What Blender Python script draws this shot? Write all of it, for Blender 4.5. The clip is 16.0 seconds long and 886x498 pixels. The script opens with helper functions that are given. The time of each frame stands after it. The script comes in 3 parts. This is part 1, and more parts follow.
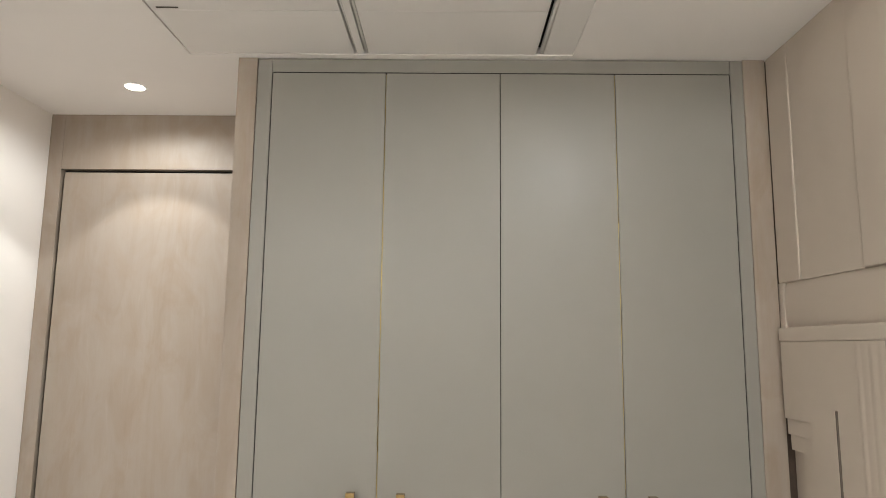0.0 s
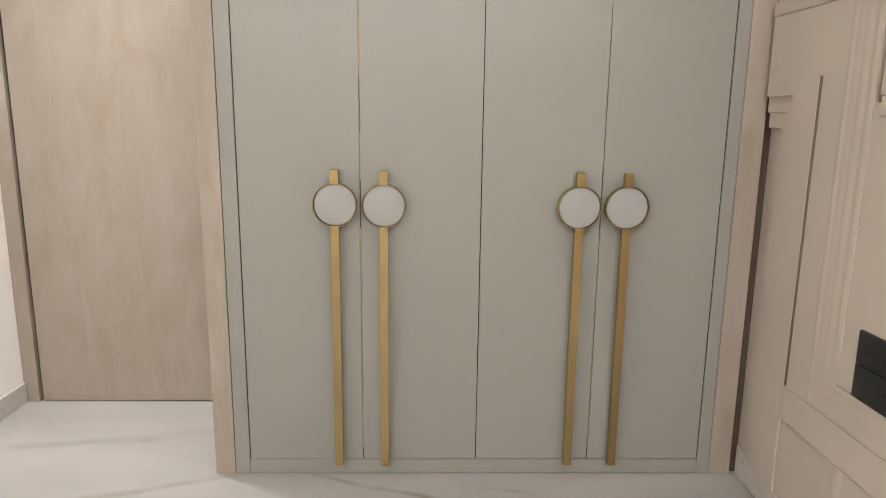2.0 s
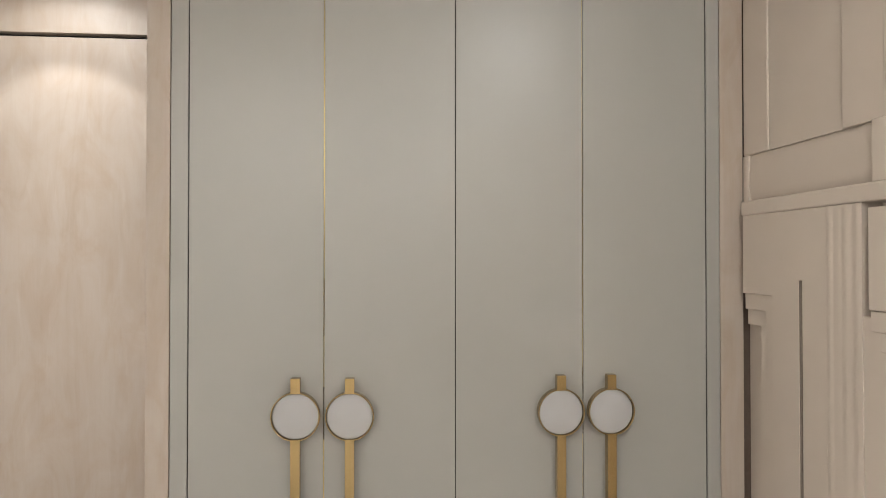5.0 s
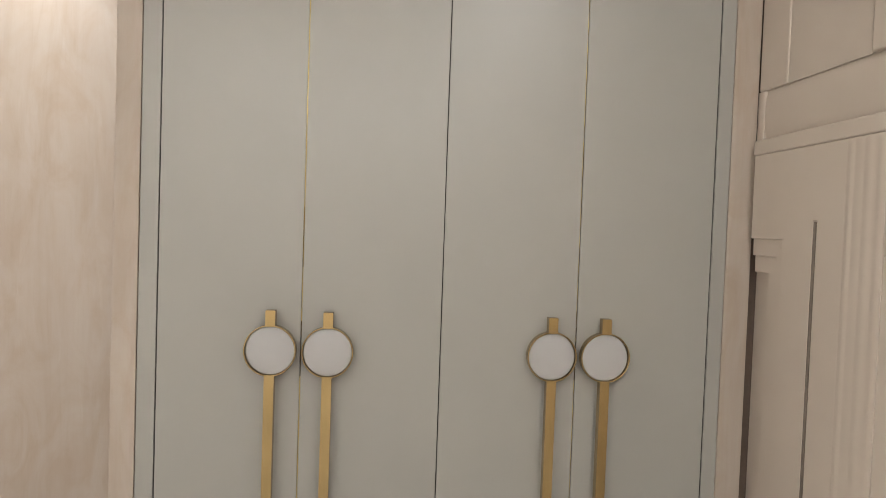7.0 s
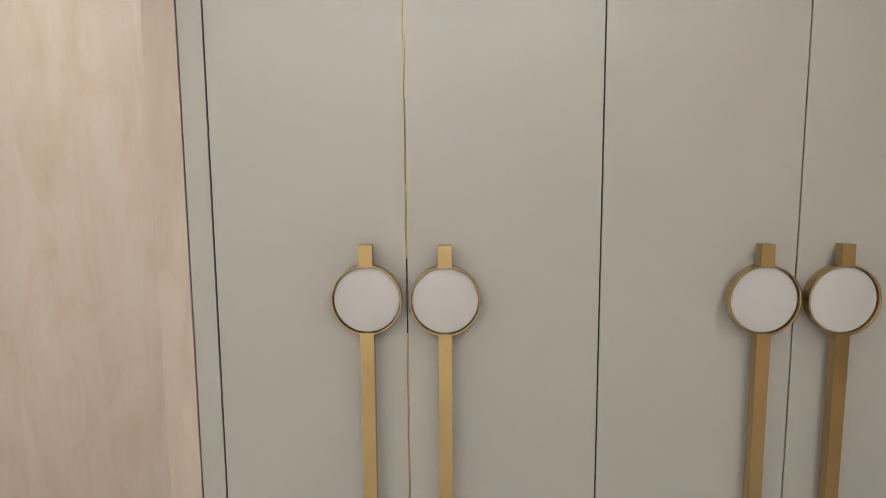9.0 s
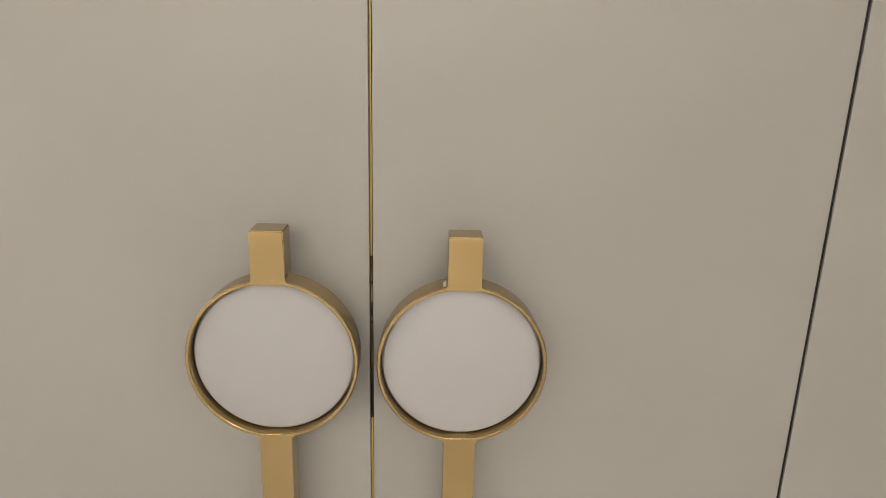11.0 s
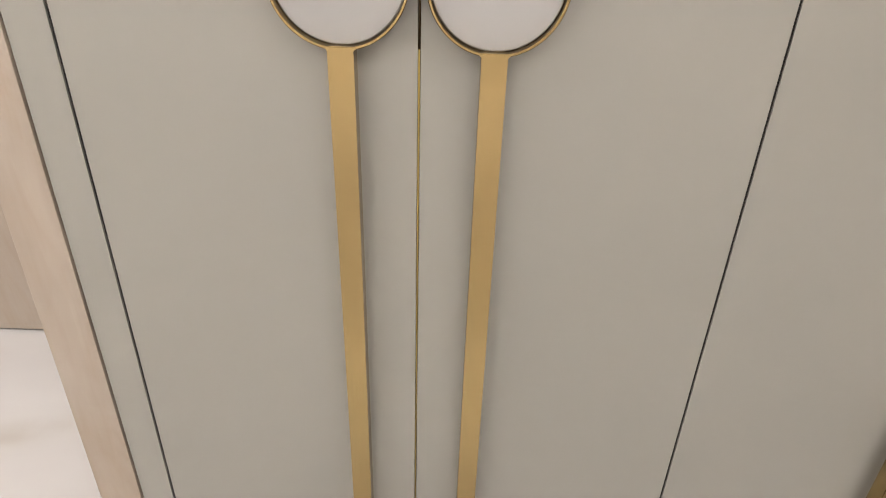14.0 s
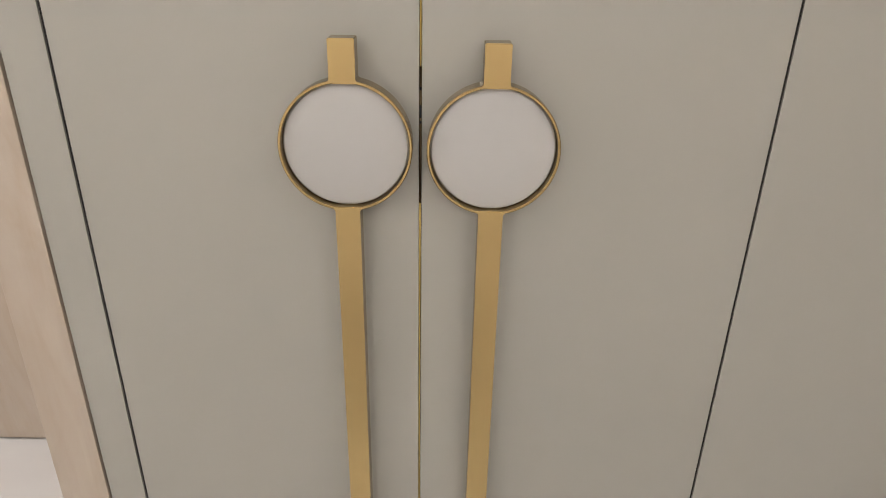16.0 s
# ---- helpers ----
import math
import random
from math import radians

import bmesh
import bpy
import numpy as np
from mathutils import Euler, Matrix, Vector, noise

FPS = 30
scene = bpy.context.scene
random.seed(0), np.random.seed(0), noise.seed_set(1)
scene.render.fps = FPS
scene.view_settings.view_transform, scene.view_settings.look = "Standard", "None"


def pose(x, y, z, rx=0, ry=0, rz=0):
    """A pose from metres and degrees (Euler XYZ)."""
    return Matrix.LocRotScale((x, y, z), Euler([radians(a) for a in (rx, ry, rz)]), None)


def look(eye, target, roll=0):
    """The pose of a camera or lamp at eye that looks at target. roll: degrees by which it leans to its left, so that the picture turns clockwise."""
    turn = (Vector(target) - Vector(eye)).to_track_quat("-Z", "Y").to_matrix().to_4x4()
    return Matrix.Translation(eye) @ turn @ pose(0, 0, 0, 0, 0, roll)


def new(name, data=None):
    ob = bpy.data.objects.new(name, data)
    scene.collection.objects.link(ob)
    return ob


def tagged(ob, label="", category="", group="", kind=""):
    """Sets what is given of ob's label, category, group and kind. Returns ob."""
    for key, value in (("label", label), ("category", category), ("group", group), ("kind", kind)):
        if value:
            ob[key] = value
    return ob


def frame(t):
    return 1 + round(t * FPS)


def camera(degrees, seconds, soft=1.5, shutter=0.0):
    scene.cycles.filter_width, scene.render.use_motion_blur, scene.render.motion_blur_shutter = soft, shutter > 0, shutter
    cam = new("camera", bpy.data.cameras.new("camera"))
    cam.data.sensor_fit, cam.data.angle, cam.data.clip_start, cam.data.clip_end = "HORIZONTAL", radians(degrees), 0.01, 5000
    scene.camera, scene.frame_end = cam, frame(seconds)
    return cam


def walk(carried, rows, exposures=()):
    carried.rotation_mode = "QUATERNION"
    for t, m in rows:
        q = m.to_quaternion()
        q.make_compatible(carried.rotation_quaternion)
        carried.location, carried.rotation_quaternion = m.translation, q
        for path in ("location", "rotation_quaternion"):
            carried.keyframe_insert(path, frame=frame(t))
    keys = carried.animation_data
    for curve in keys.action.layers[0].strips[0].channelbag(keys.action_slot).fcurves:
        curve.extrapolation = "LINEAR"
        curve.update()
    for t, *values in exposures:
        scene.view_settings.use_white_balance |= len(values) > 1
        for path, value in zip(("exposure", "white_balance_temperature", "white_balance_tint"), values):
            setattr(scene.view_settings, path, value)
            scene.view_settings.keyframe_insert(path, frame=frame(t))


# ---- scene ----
cam = camera(67.0, 16.0, soft=0.8)
PATH = [
    (0, (0.633, -2.237, 1.548), (0.609, -0.258, 1.834), 0.6),
    (0.4, (0.656, -2.211, 1.468), (0.664, -0.219, 1.65), -0.3),
    (0.5, (0.649, -2.211, 1.480), (0.660, -0.216, 1.618), -0.1),
    (1, (0.637, -2.208, 1.412), (0.672, -0.209, 1.392), -0.1),
    (1.5, (0.636, -2.206, 1.323), (0.708, -0.215, 1.153), 0.7),
    (2, (0.62, -2.202, 1.262), (0.669, -0.241, 0.87), 0.7),
    (2.5, (0.617, -2.207, 1.22), (0.659, -0.288, 0.658), 1.1),
    (3, (0.611, -2.17, 1.244), (0.662, -0.243, 0.709), 0.3),
    (3.5, (0.599, -2.090, 1.339), (0.746, -0.124, 1.006), 1.2),
    (4, (0.590, -2.061, 1.430), (0.752, -0.070, 1.335), -0.1),
    (4.2, (0.603, -2.058, 1.443), (0.751, -0.063, 1.422), -0.3),
    (6.3, (0.564, -1.988, 1.436), (0.768, 0.002, 1.477), 0.7),
    (6.5, (0.578, -1.964, 1.408), (0.754, 0.029, 1.387), 0.9),
    (7, (0.642, -1.926, 1.333), (0.803, 0.066, 1.268), 2.0),
    (7.5, (0.678, -1.890, 1.258), (0.716, 0.077, 0.903), 2.5),
    (8, (0.574, -1.756, 1.268), (0.508, 0.214, 0.929), 2.2),
    (8.5, (0.490, -1.561, 1.294), (0.492, 0.420, 1.018), 0.1),
    (8.7, (0.508, -1.489, 1.27), (0.466, 0.494, 1.018), -0.4),
    (10.8, (0.446, -0.617, 1.223), (0.461, 1.312, 0.693), 0.9),
    (11, (0.449, -0.563, 1.22), (0.496, 1.361, 0.673), 1.4),
    (11.5, (0.424, -0.42, 1.223), (0.552, 1.493, 0.655), 1.3),
    (12, (0.418, -0.389, 1.148), (0.521, 1.484, 0.455), 1.1),
    (12.5, (0.418, -0.436, 1.116), (0.539, 1.381, 0.288), 1.7),
    (13, (0.442, -0.561, 1.109), (0.482, 1.259, 0.28), 1.3),
    (13.4, (0.455, -0.664, 1.095), (0.45, 1.136, 0.225), 0.8),
    (14, (0.435, -0.742, 1.077), (0.43, 0.983, 0.064), 1.8),
    (14.5, (0.389, -0.816, 1.051), (0.395, 0.857, -0.046), 1.3),
    (14.8, (0.358, -0.867, 1.05), (0.39, 0.793, -0.065), 1.2),
    (15, (0.341, -0.887, 1.052), (0.389, 0.743, -0.106), 2.3),
    (15.5, (0.362, -0.87, 1.115), (0.428, 0.852, 0.1), 2.1),
    (16, (0.422, -0.743, 1.175), (0.437, 1.075, 0.341), 1.1),
]
EXPOSURES = [(0.0, -0.52, 6580, 7.5), (0.6, -0.44, 6580, 8), (1.5, -0.26, 6550, 8.5), (2.5, -0.16, 6500, 9.5), (4.2, -0.21, 6490, 9.5),
             (6.3, -0.28, 6530, 10), (7.5, -0.22, 6550, 10), (8.5, -0.14, 6540, 10), (11.0, -0.13, 6730, 11), (12.0, -0.09, 6800, 11.5),
             (12.5, -0.04, 6720, 11), (13.5, 0.16, 6550, 12), (14.2, 0.08, 6610, 11.5), (15.0, -0.23, 6770, 11), (15.5, -0.28, 6770, 11),
             (16.0, -0.13, 6610, 11)]
walk(cam, [(t, look(eye, target, roll)) for t, eye, target, roll in PATH], EXPOSURES)

# ---- light ----
CEIL = 2.548
world = bpy.data.worlds.new("world")
scene.world = world
world.use_nodes = True
world.node_tree.nodes["Background"].inputs[0].default_value = (0.9, 0.85, 0.8, 1)
world.node_tree.nodes["Background"].inputs[1].default_value = 0.02

WARM = (0.985, 1.0, 1.005)
# Place, the watts of the narrow and of the wide beam, then the wide beam's cone and soft edge.
# None is seen; the two at y -2.9 are added for bounce light.
UNSEEN_ROOM_LAMPS = [(1.25, -1.6, 4, 38, 179, 0.15), (-0.5, -1.6, 4, 16, 150, 0.8), (1.15, -2.9, 52, 14, 150, 0.8), (-0.45, -2.9, 105, 14, 150, 0.8)]
ALCOVE_LAMP = (-0.62, 0.275)


def beam(x, y, watts, cone, blend):
    data = bpy.data.lights.new("downlight_beam", "SPOT")
    data.energy, data.color, data.spot_size, data.spot_blend, data.shadow_soft_size = watts, WARM, radians(cone), blend, 0.035
    lamp = new("downlight_beam", data)
    lamp.matrix_world = pose(x, y, CEIL - 0.012)
    return lamp


# Each downlight throws a strong narrow beam on the floor inside a weak wide one.
for lx, ly, narrow, wide, spread, edge in UNSEEN_ROOM_LAMPS:
    beam(lx, ly, narrow, 76, 0.6)
    beam(lx, ly, wide, spread, edge)
for watts, cone, blend in ((112, 42, 1.0), (54, 70, 1.0), (34, 92, 0.22), (21, 165, 0.5)):
    beam(*ALCOVE_LAMP, watts, cone, blend)

# Added linear light along the unseen far wall, for soft light from the front.
wash = bpy.data.lights.new("added_wash", "AREA")
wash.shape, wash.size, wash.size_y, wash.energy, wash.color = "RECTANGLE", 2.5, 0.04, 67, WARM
wash_lamp = new("added_wash", wash)
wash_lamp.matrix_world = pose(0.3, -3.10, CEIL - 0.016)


# ---- materials ----
def node(tree, kind, **values):
    n = tree.nodes.new(kind)
    for key, value in values.items():
        if key in n.inputs:
            n.inputs[key].default_value = value
    return n


def base_material(name, rough, metal=0.0):
    mat = bpy.data.materials.new(name)
    mat.use_nodes = True
    tree = mat.node_tree
    shader = tree.nodes["Principled BSDF"]
    shader.inputs["Roughness"].default_value = rough
    shader.inputs["Metallic"].default_value = metal
    coords = node(tree, "ShaderNodeTexCoord")
    return mat, tree, shader, coords


def ramp(tree, source, stops):
    r = node(tree, "ShaderNodeValToRGB")
    while len(r.color_ramp.elements) < len(stops):
        r.color_ramp.elements.new(0.5)
    for e, (at, colour) in zip(r.color_ramp.elements, stops):
        e.position = at
        e.color = (*colour, 1)
    tree.links.new(source, r.inputs[0])
    return r


def noise_tex(tree, coords, scale, detail=4, stretch=(1, 1, 1), rough=0.5, distort=0.0):
    m = node(tree, "ShaderNodeMapping")
    m.inputs["Scale"].default_value = stretch
    tree.links.new(coords.outputs["Object"], m.inputs["Vector"])
    n = node(tree, "ShaderNodeTexNoise", Scale=scale, Detail=detail, Roughness=rough, Distortion=distort)
    tree.links.new(m.outputs[0], n.inputs["Vector"])
    return n


def bump(tree, shader, height, strength, distance):
    b = node(tree, "ShaderNodeBump", Strength=strength, Distance=distance)
    tree.links.new(height, b.inputs["Height"])
    tree.links.new(b.outputs[0], shader.inputs["Normal"])
    return b


def painted(name, colour, rough, vary=0.04, grain=900, relief=0.08):
    mat, tree, shader, coords = base_material(name, rough)
    cloud = noise_tex(tree, coords, 2.2, 3)
    low = tuple(c * (1 - vary) for c in colour)
    high = tuple(c * (1 + vary) for c in colour)
    tint = ramp(tree, cloud.outputs[0], [(0.3, low), (0.7, high)])
    tree.links.new(tint.outputs[0], shader.inputs["Base Color"])
    if relief:
        fine = noise_tex(tree, coords, grain, 2)
        bump(tree, shader, fine.outputs[0], relief, 0.0006)
    smear = noise_tex(tree, coords, 5, 3)
    gloss = node(tree, "ShaderNodeMapRange")
    gloss.inputs["To Min"].default_value, gloss.inputs["To Max"].default_value = rough - 0.05, rough + 0.06
    tree.links.new(smear.outputs[0], gloss.inputs["Value"])
    tree.links.new(gloss.outputs[0], shader.inputs["Roughness"])
    return mat


def mixed(tree, a, b, fac, mode="MIX"):
    m = node(tree, "ShaderNodeMix")
    m.data_type, m.blend_type = "RGBA", mode
    tree.links.new(a, m.inputs[6])
    tree.links.new(b, m.inputs[7])
    if isinstance(fac, float):
        m.inputs[0].default_value = fac
    else:
        tree.links.new(fac, m.inputs[0])
    return m.outputs[2]


def oak(name):
    """Bleached oak veneer, grain upright, with slow cathedral figures."""
    mat, tree, shader, coords = base_material(name, 0.5)
    figure = noise_tex(tree, coords, 2.0, 4, (2.2, 2.2, 0.33), 0.55, 0.8)
    wave = node(tree, "ShaderNodeMath")
    wave.operation = "MULTIPLY"
    wave.inputs[1].default_value = 11.0
    tree.links.new(figure.outputs[0], wave.inputs[0])
    rings = node(tree, "ShaderNodeMath")
    rings.operation = "PINGPONG"
    rings.inputs[1].default_value = 1.0
    tree.links.new(wave.outputs[0], rings.inputs[0])
    pores = noise_tex(tree, coords, 30, 5, (4, 4, 0.16), 0.65)
    cloud = noise_tex(tree, coords, 1.6, 3, (1.3, 1.3, 0.7))
    patch = noise_tex(tree, coords, 6.0, 5, (1.2, 1.2, 0.5), 0.62, 1.4)
    body = ramp(tree, cloud.outputs[0], [(0.3, (0.312, 0.254, 0.204)), (0.7, (0.352, 0.295, 0.244))])
    blotch = ramp(tree, patch.outputs[0], [(0.34, (0.94, 0.905, 0.87)), (0.5, (1, 1, 1)), (0.64, (1.03, 1.05, 1.075))])
    dark = ramp(tree, rings.outputs[0], [(0.0, (0.965, 0.955, 0.945)), (0.45, (1, 1, 1)), (1.0, (1.015, 1.02, 1.025))])
    fleck = noise_tex(tree, coords, 16, 3, (1.6, 1.6, 0.22), 0.55, 0.6)
    pale = ramp(tree, fleck.outputs[0], [(0.0, (1, 1, 1)), (0.60, (1, 1, 1)), (0.72, (1.07, 1.08, 1.09))])
    line = ramp(tree, pores.outputs[0], [(0.30, (0.90, 0.88, 0.86)), (0.5, (1, 1, 1)), (0.8, (1.03, 1.03, 1.03))])
    c0 = mixed(tree, body.outputs[0], blotch.outputs[0], 0.95, "MULTIPLY")
    c1 = mixed(tree, c0, dark.outputs[0], 1.0, "MULTIPLY")
    c2 = mixed(tree, c1, line.outputs[0], 0.25, "MULTIPLY")
    c3 = mixed(tree, c2, pale.outputs[0], 0.8, "MULTIPLY")
    tree.links.new(c3, shader.inputs["Base Color"])
    bump(tree, shader, pores.outputs[0], 0.10, 0.0008)
    return mat


def brass(name, colour, rough, vary=0.12):
    """Brushed brass with slow tarnish, hand smudges and fine hair lines along its length."""
    mat, tree, shader, coords = base_material(name, rough, 1.0)
    cloud = noise_tex(tree, coords, 4.5, 2, (1, 1, 0.8))
    tone = ramp(tree, cloud.outputs[0], [(0.25, tuple(c * (1 - vary) for c in colour)), (0.75, tuple(min(1, c * (1 + vary)) for c in colour))])
    hair = noise_tex(tree, coords, 420, 2, (1, 1, 0.03))
    lines = ramp(tree, hair.outputs[0], [(0.3, (0.95, 0.945, 0.94)), (0.7, (1.03, 1.03, 1.03))])
    tree.links.new(mixed(tree, tone.outputs[0], lines.outputs[0], 0.7, "MULTIPLY"), shader.inputs["Base Color"])
    gloss = node(tree, "ShaderNodeMapRange")
    gloss.inputs["To Min"].default_value, gloss.inputs["To Max"].default_value = rough - 0.02, rough + 0.02
    tree.links.new(cloud.outputs[0], gloss.inputs["Value"])
    tree.links.new(gloss.outputs[0], shader.inputs["Roughness"])
    return mat


def flat(name, colour, rough):
    mat, tree, shader, coords = base_material(name, rough)
    grain = noise_tex(tree, coords, 60, 3)
    tint = ramp(tree, grain.outputs[0], [(0.3, tuple(c * 0.9 for c in colour)), (0.7, tuple(c * 1.1 for c in colour))])
    tree.links.new(tint.outputs[0], shader.inputs["Base Color"])
    return mat


def vein_mask(tree, place, a, b, width, soft):
    """How close a place on the floor lies to the vein from a to b: 1 on it, 0 past its edge."""
    ax, ay = a
    bx, by = b
    length = math.hypot(bx - ax, by - ay)
    mid = ((ax + bx) / 2, (ay + by) / 2)
    m = node(tree, "ShaderNodeMapping")
    m.vector_type = "TEXTURE"
    m.inputs["Location"].default_value = (*mid, 0)
    m.inputs["Rotation"].default_value = (0, 0, math.atan2(by - ay, bx - ax))
    tree.links.new(place, m.inputs["Vector"])
    split = node(tree, "ShaderNodeSeparateXYZ")
    tree.links.new(m.outputs[0], split.inputs[0])
    parts = []
    for axis, inner, outer in ((0, length / 2 - 0.02, length / 2 + 0.12), (1, width * 0.15, width + soft)):
        size = node(tree, "ShaderNodeMath")
        size.operation = "ABSOLUTE"
        tree.links.new(split.outputs[axis], size.inputs[0])
        r = node(tree, "ShaderNodeMapRange")
        r.interpolation_type = "SMOOTHSTEP"
        r.inputs["From Min"].default_value, r.inputs["From Max"].default_value = inner, outer
        r.inputs["To Min"].default_value, r.inputs["To Max"].default_value = 1.0, 0.0
        tree.links.new(size.outputs[0], r.inputs["Value"])
        parts.append(r.outputs[0])
    both = node(tree, "ShaderNodeMath")
    both.operation = "MULTIPLY"
    tree.links.new(parts[0], both.inputs[0])
    tree.links.new(parts[1], both.inputs[1])
    return both.outputs[0]


VEINS = [((-1.5, -0.42), (-0.75, -0.25), 0.014, 0.03, 0.6), ((-0.75, -0.25), (-0.12, -0.03), 0.010, 0.03, 0.75),
         ((0.20, 0.0), (0.60, -0.155), 0.006, 0.020, 0.9), ((0.60, -0.155), (0.92, -0.275), 0.006, 0.018, 1.0),
         ((0.92, -0.275), (1.30, -0.29), 0.012, 0.05, 0.5), ((0.92, -0.275), (0.42, -0.48), 0.018, 0.03, 1.0),
         ((0.42, -0.48), (0.05, -0.58), 0.020, 0.04, 1.0), ((-0.73, -0.35), (0.04, -0.58), 0.018, 0.04, 0.9),
         ((-1.2, 0.15), (-0.2, 0.32), 0.012, 0.05, 0.4), ((-0.9, 0.22), (-0.45, 0.25), 0.006, 0.04, 0.45),
         ((-1.3, -0.2), (-0.73, -0.35), 0.02, 0.04, 0.7),
         ((1.25, -0.36), (1.5, -0.42), 0.008, 0.04, 0.35), ((0.86, -0.10), (0.95, -0.12), 0.006, 0.02, 0.6)]


def marble(name, veins):
    mat, tree, shader, coords = base_material(name, 0.22)
    wobble = noise_tex(tree, coords, 3.2, 4)
    centred = node(tree, "ShaderNodeVectorMath")
    centred.operation = "SUBTRACT"
    centred.inputs[1].default_value = (0.5, 0.5, 0.5)
    tree.links.new(wobble.outputs["Color"], centred.inputs[0])
    small = node(tree, "ShaderNodeVectorMath")
    small.operation = "SCALE"
    small.inputs["Scale"].default_value = 0.07
    tree.links.new(centred.outputs[0], small.inputs[0])
    place = node(tree, "ShaderNodeVectorMath")
    place.operation = "ADD"
    tree.links.new(coords.outputs["Object"], place.inputs[0])
    tree.links.new(small.outputs[0], place.inputs[1])
    cloud = noise_tex(tree, coords, 2.2, 3, (0.5, 1.5, 1))
    body = ramp(tree, cloud.outputs[0], [(0.3, (0.331, 0.307, 0.286)), (0.55, (0.374, 0.352, 0.332)), (0.75, (0.403, 0.382, 0.363))])
    colour = body.outputs[0]
    grey = node(tree, "ShaderNodeRGB")
    grey.outputs[0].default_value = (0.235, 0.205, 0.155, 1)
    broken = noise_tex(tree, coords, 9, 4)
    for a, b, width, soft, depth in veins:
        mask = vein_mask(tree, place.outputs[0], a, b, width * 0.75, soft * 0.75)
        r = node(tree, "ShaderNodeMapRange")
        r.inputs["From Min"].default_value, r.inputs["From Max"].default_value = 0.3, 0.62
        r.inputs["To Min"].default_value, r.inputs["To Max"].default_value = 0.22 * depth, 0.78 * depth
        tree.links.new(broken.outputs[0], r.inputs["Value"])
        f = node(tree, "ShaderNodeMath")
        f.operation = "MULTIPLY"
        tree.links.new(mask, f.inputs[0])
        tree.links.new(r.outputs[0], f.inputs[1])
        colour = mixed(tree, colour, grey.outputs[0], f.outputs[0])
    tree.links.new(colour, shader.inputs["Base Color"])
    wear = noise_tex(tree, coords, 7, 4)
    gloss = node(tree, "ShaderNodeMapRange")
    gloss.inputs["To Min"].default_value, gloss.inputs["To Max"].default_value = 0.26, 0.32
    tree.links.new(wear.outputs[0], gloss.inputs["Value"])
    tree.links.new(gloss.outputs[0], shader.inputs["Roughness"])
    return mat


def glowing(name, colour, strength):
    mat = bpy.data.materials.new(name)
    mat.use_nodes = True
    shader = mat.node_tree.nodes["Principled BSDF"]
    shader.inputs["Base Color"].default_value = (0.8, 0.8, 0.8, 1)
    shader.inputs["Emission Color"].default_value = (*colour, 1)
    shader.inputs["Emission Strength"].default_value = strength
    return mat


SAGE = painted("sage_grey_lacquer", (0.267, 0.256, 0.232), 0.37, 0.03, relief=0)
WHITE = painted("white_wall_paint", (0.88, 0.845, 0.81), 0.7, 0.02, relief=0)
CEILING = painted("white_ceiling_paint", (0.88, 0.85, 0.82), 0.75, 0.015, relief=0)
# Greyer than the ceiling: the shade of the hatch recess is in the colour.
HATCH = painted("hatch_paint_with_recess_shade", (0.80, 0.775, 0.745), 0.6, 0.015, relief=0)
BEIGE = painted("beige_panel_paint", (0.465, 0.400, 0.332), 0.55, 0.05, 110, 0.05)
OAK = oak("bleached_oak_veneer")
BRASS = brass("brushed_brass", (0.435, 0.318, 0.15), 0.20, 0.15)
GOLD = brass("polished_brass_strip", (0.55, 0.40, 0.13), 0.28)
DISC = painted("pale_grey_inlay", (0.324, 0.316, 0.306), 0.5, 0.02, relief=0)
MARBLE = marble("white_marble", VEINS)
PALE_STONE = flat("grey_stone_skirting", (0.50, 0.46, 0.425), 0.4)
# Near-black paint that stands in for shade in gaps and recesses.
RECESS_SHADE = flat("painted_recess_shade", (0.007, 0.006, 0.005), 0.8)
# Brown that stands in for the shade inside the upright slot.
SLOT_SHADE = flat("slot_shade_paint", (0.17, 0.135, 0.105), 0.8)
# Dark brown painted as the shade between the oak stile and the panelling.
CORNER_SHADE = flat("painted_corner_shade", (0.085, 0.058, 0.042), 0.8)
SLOT = flat("shadowed_slot", (0.10, 0.085, 0.065), 0.8)
BLACK = flat("black_plastic", (0.012, 0.012, 0.012), 0.35)
# Black that puts the shade of the door joints into colour.
JOINT_SHADE = flat("joint_shade_paint", (0.009, 0.006, 0.004), 0.8)
BRONZE = brass("dark_bronze_strip", (0.13, 0.09, 0.045), 0.33)
GLUE = flat("dried_glue", (0.30, 0.265, 0.22), 0.6)
BLACK_HOLE = flat("black_hole", (0.003, 0.003, 0.003), 0.8)
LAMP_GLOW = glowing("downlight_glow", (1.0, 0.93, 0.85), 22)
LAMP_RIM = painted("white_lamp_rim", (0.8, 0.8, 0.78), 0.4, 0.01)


# ---- mesh helpers ----
def box(bm, x0, x1, y0, y1, z0, z1, bevel=0.0, segments=2):
    made = bmesh.ops.create_cube(bm, size=1.0)["verts"]
    for v in made:
        v.co = Vector(((x0 + x1) / 2 + v.co.x * (x1 - x0), (y0 + y1) / 2 + v.co.y * (y1 - y0), (z0 + z1) / 2 + v.co.z * (z1 - z0)))
    if bevel:
        edges = list({e for v in made for e in v.link_edges})
        bmesh.ops.bevel(bm, geom=edges, offset=bevel, segments=segments, profile=0.5, affect="EDGES")
    return bm


def boxed(*sizes, bevel=0.0):
    return box(bmesh.new(), *sizes, bevel=bevel)


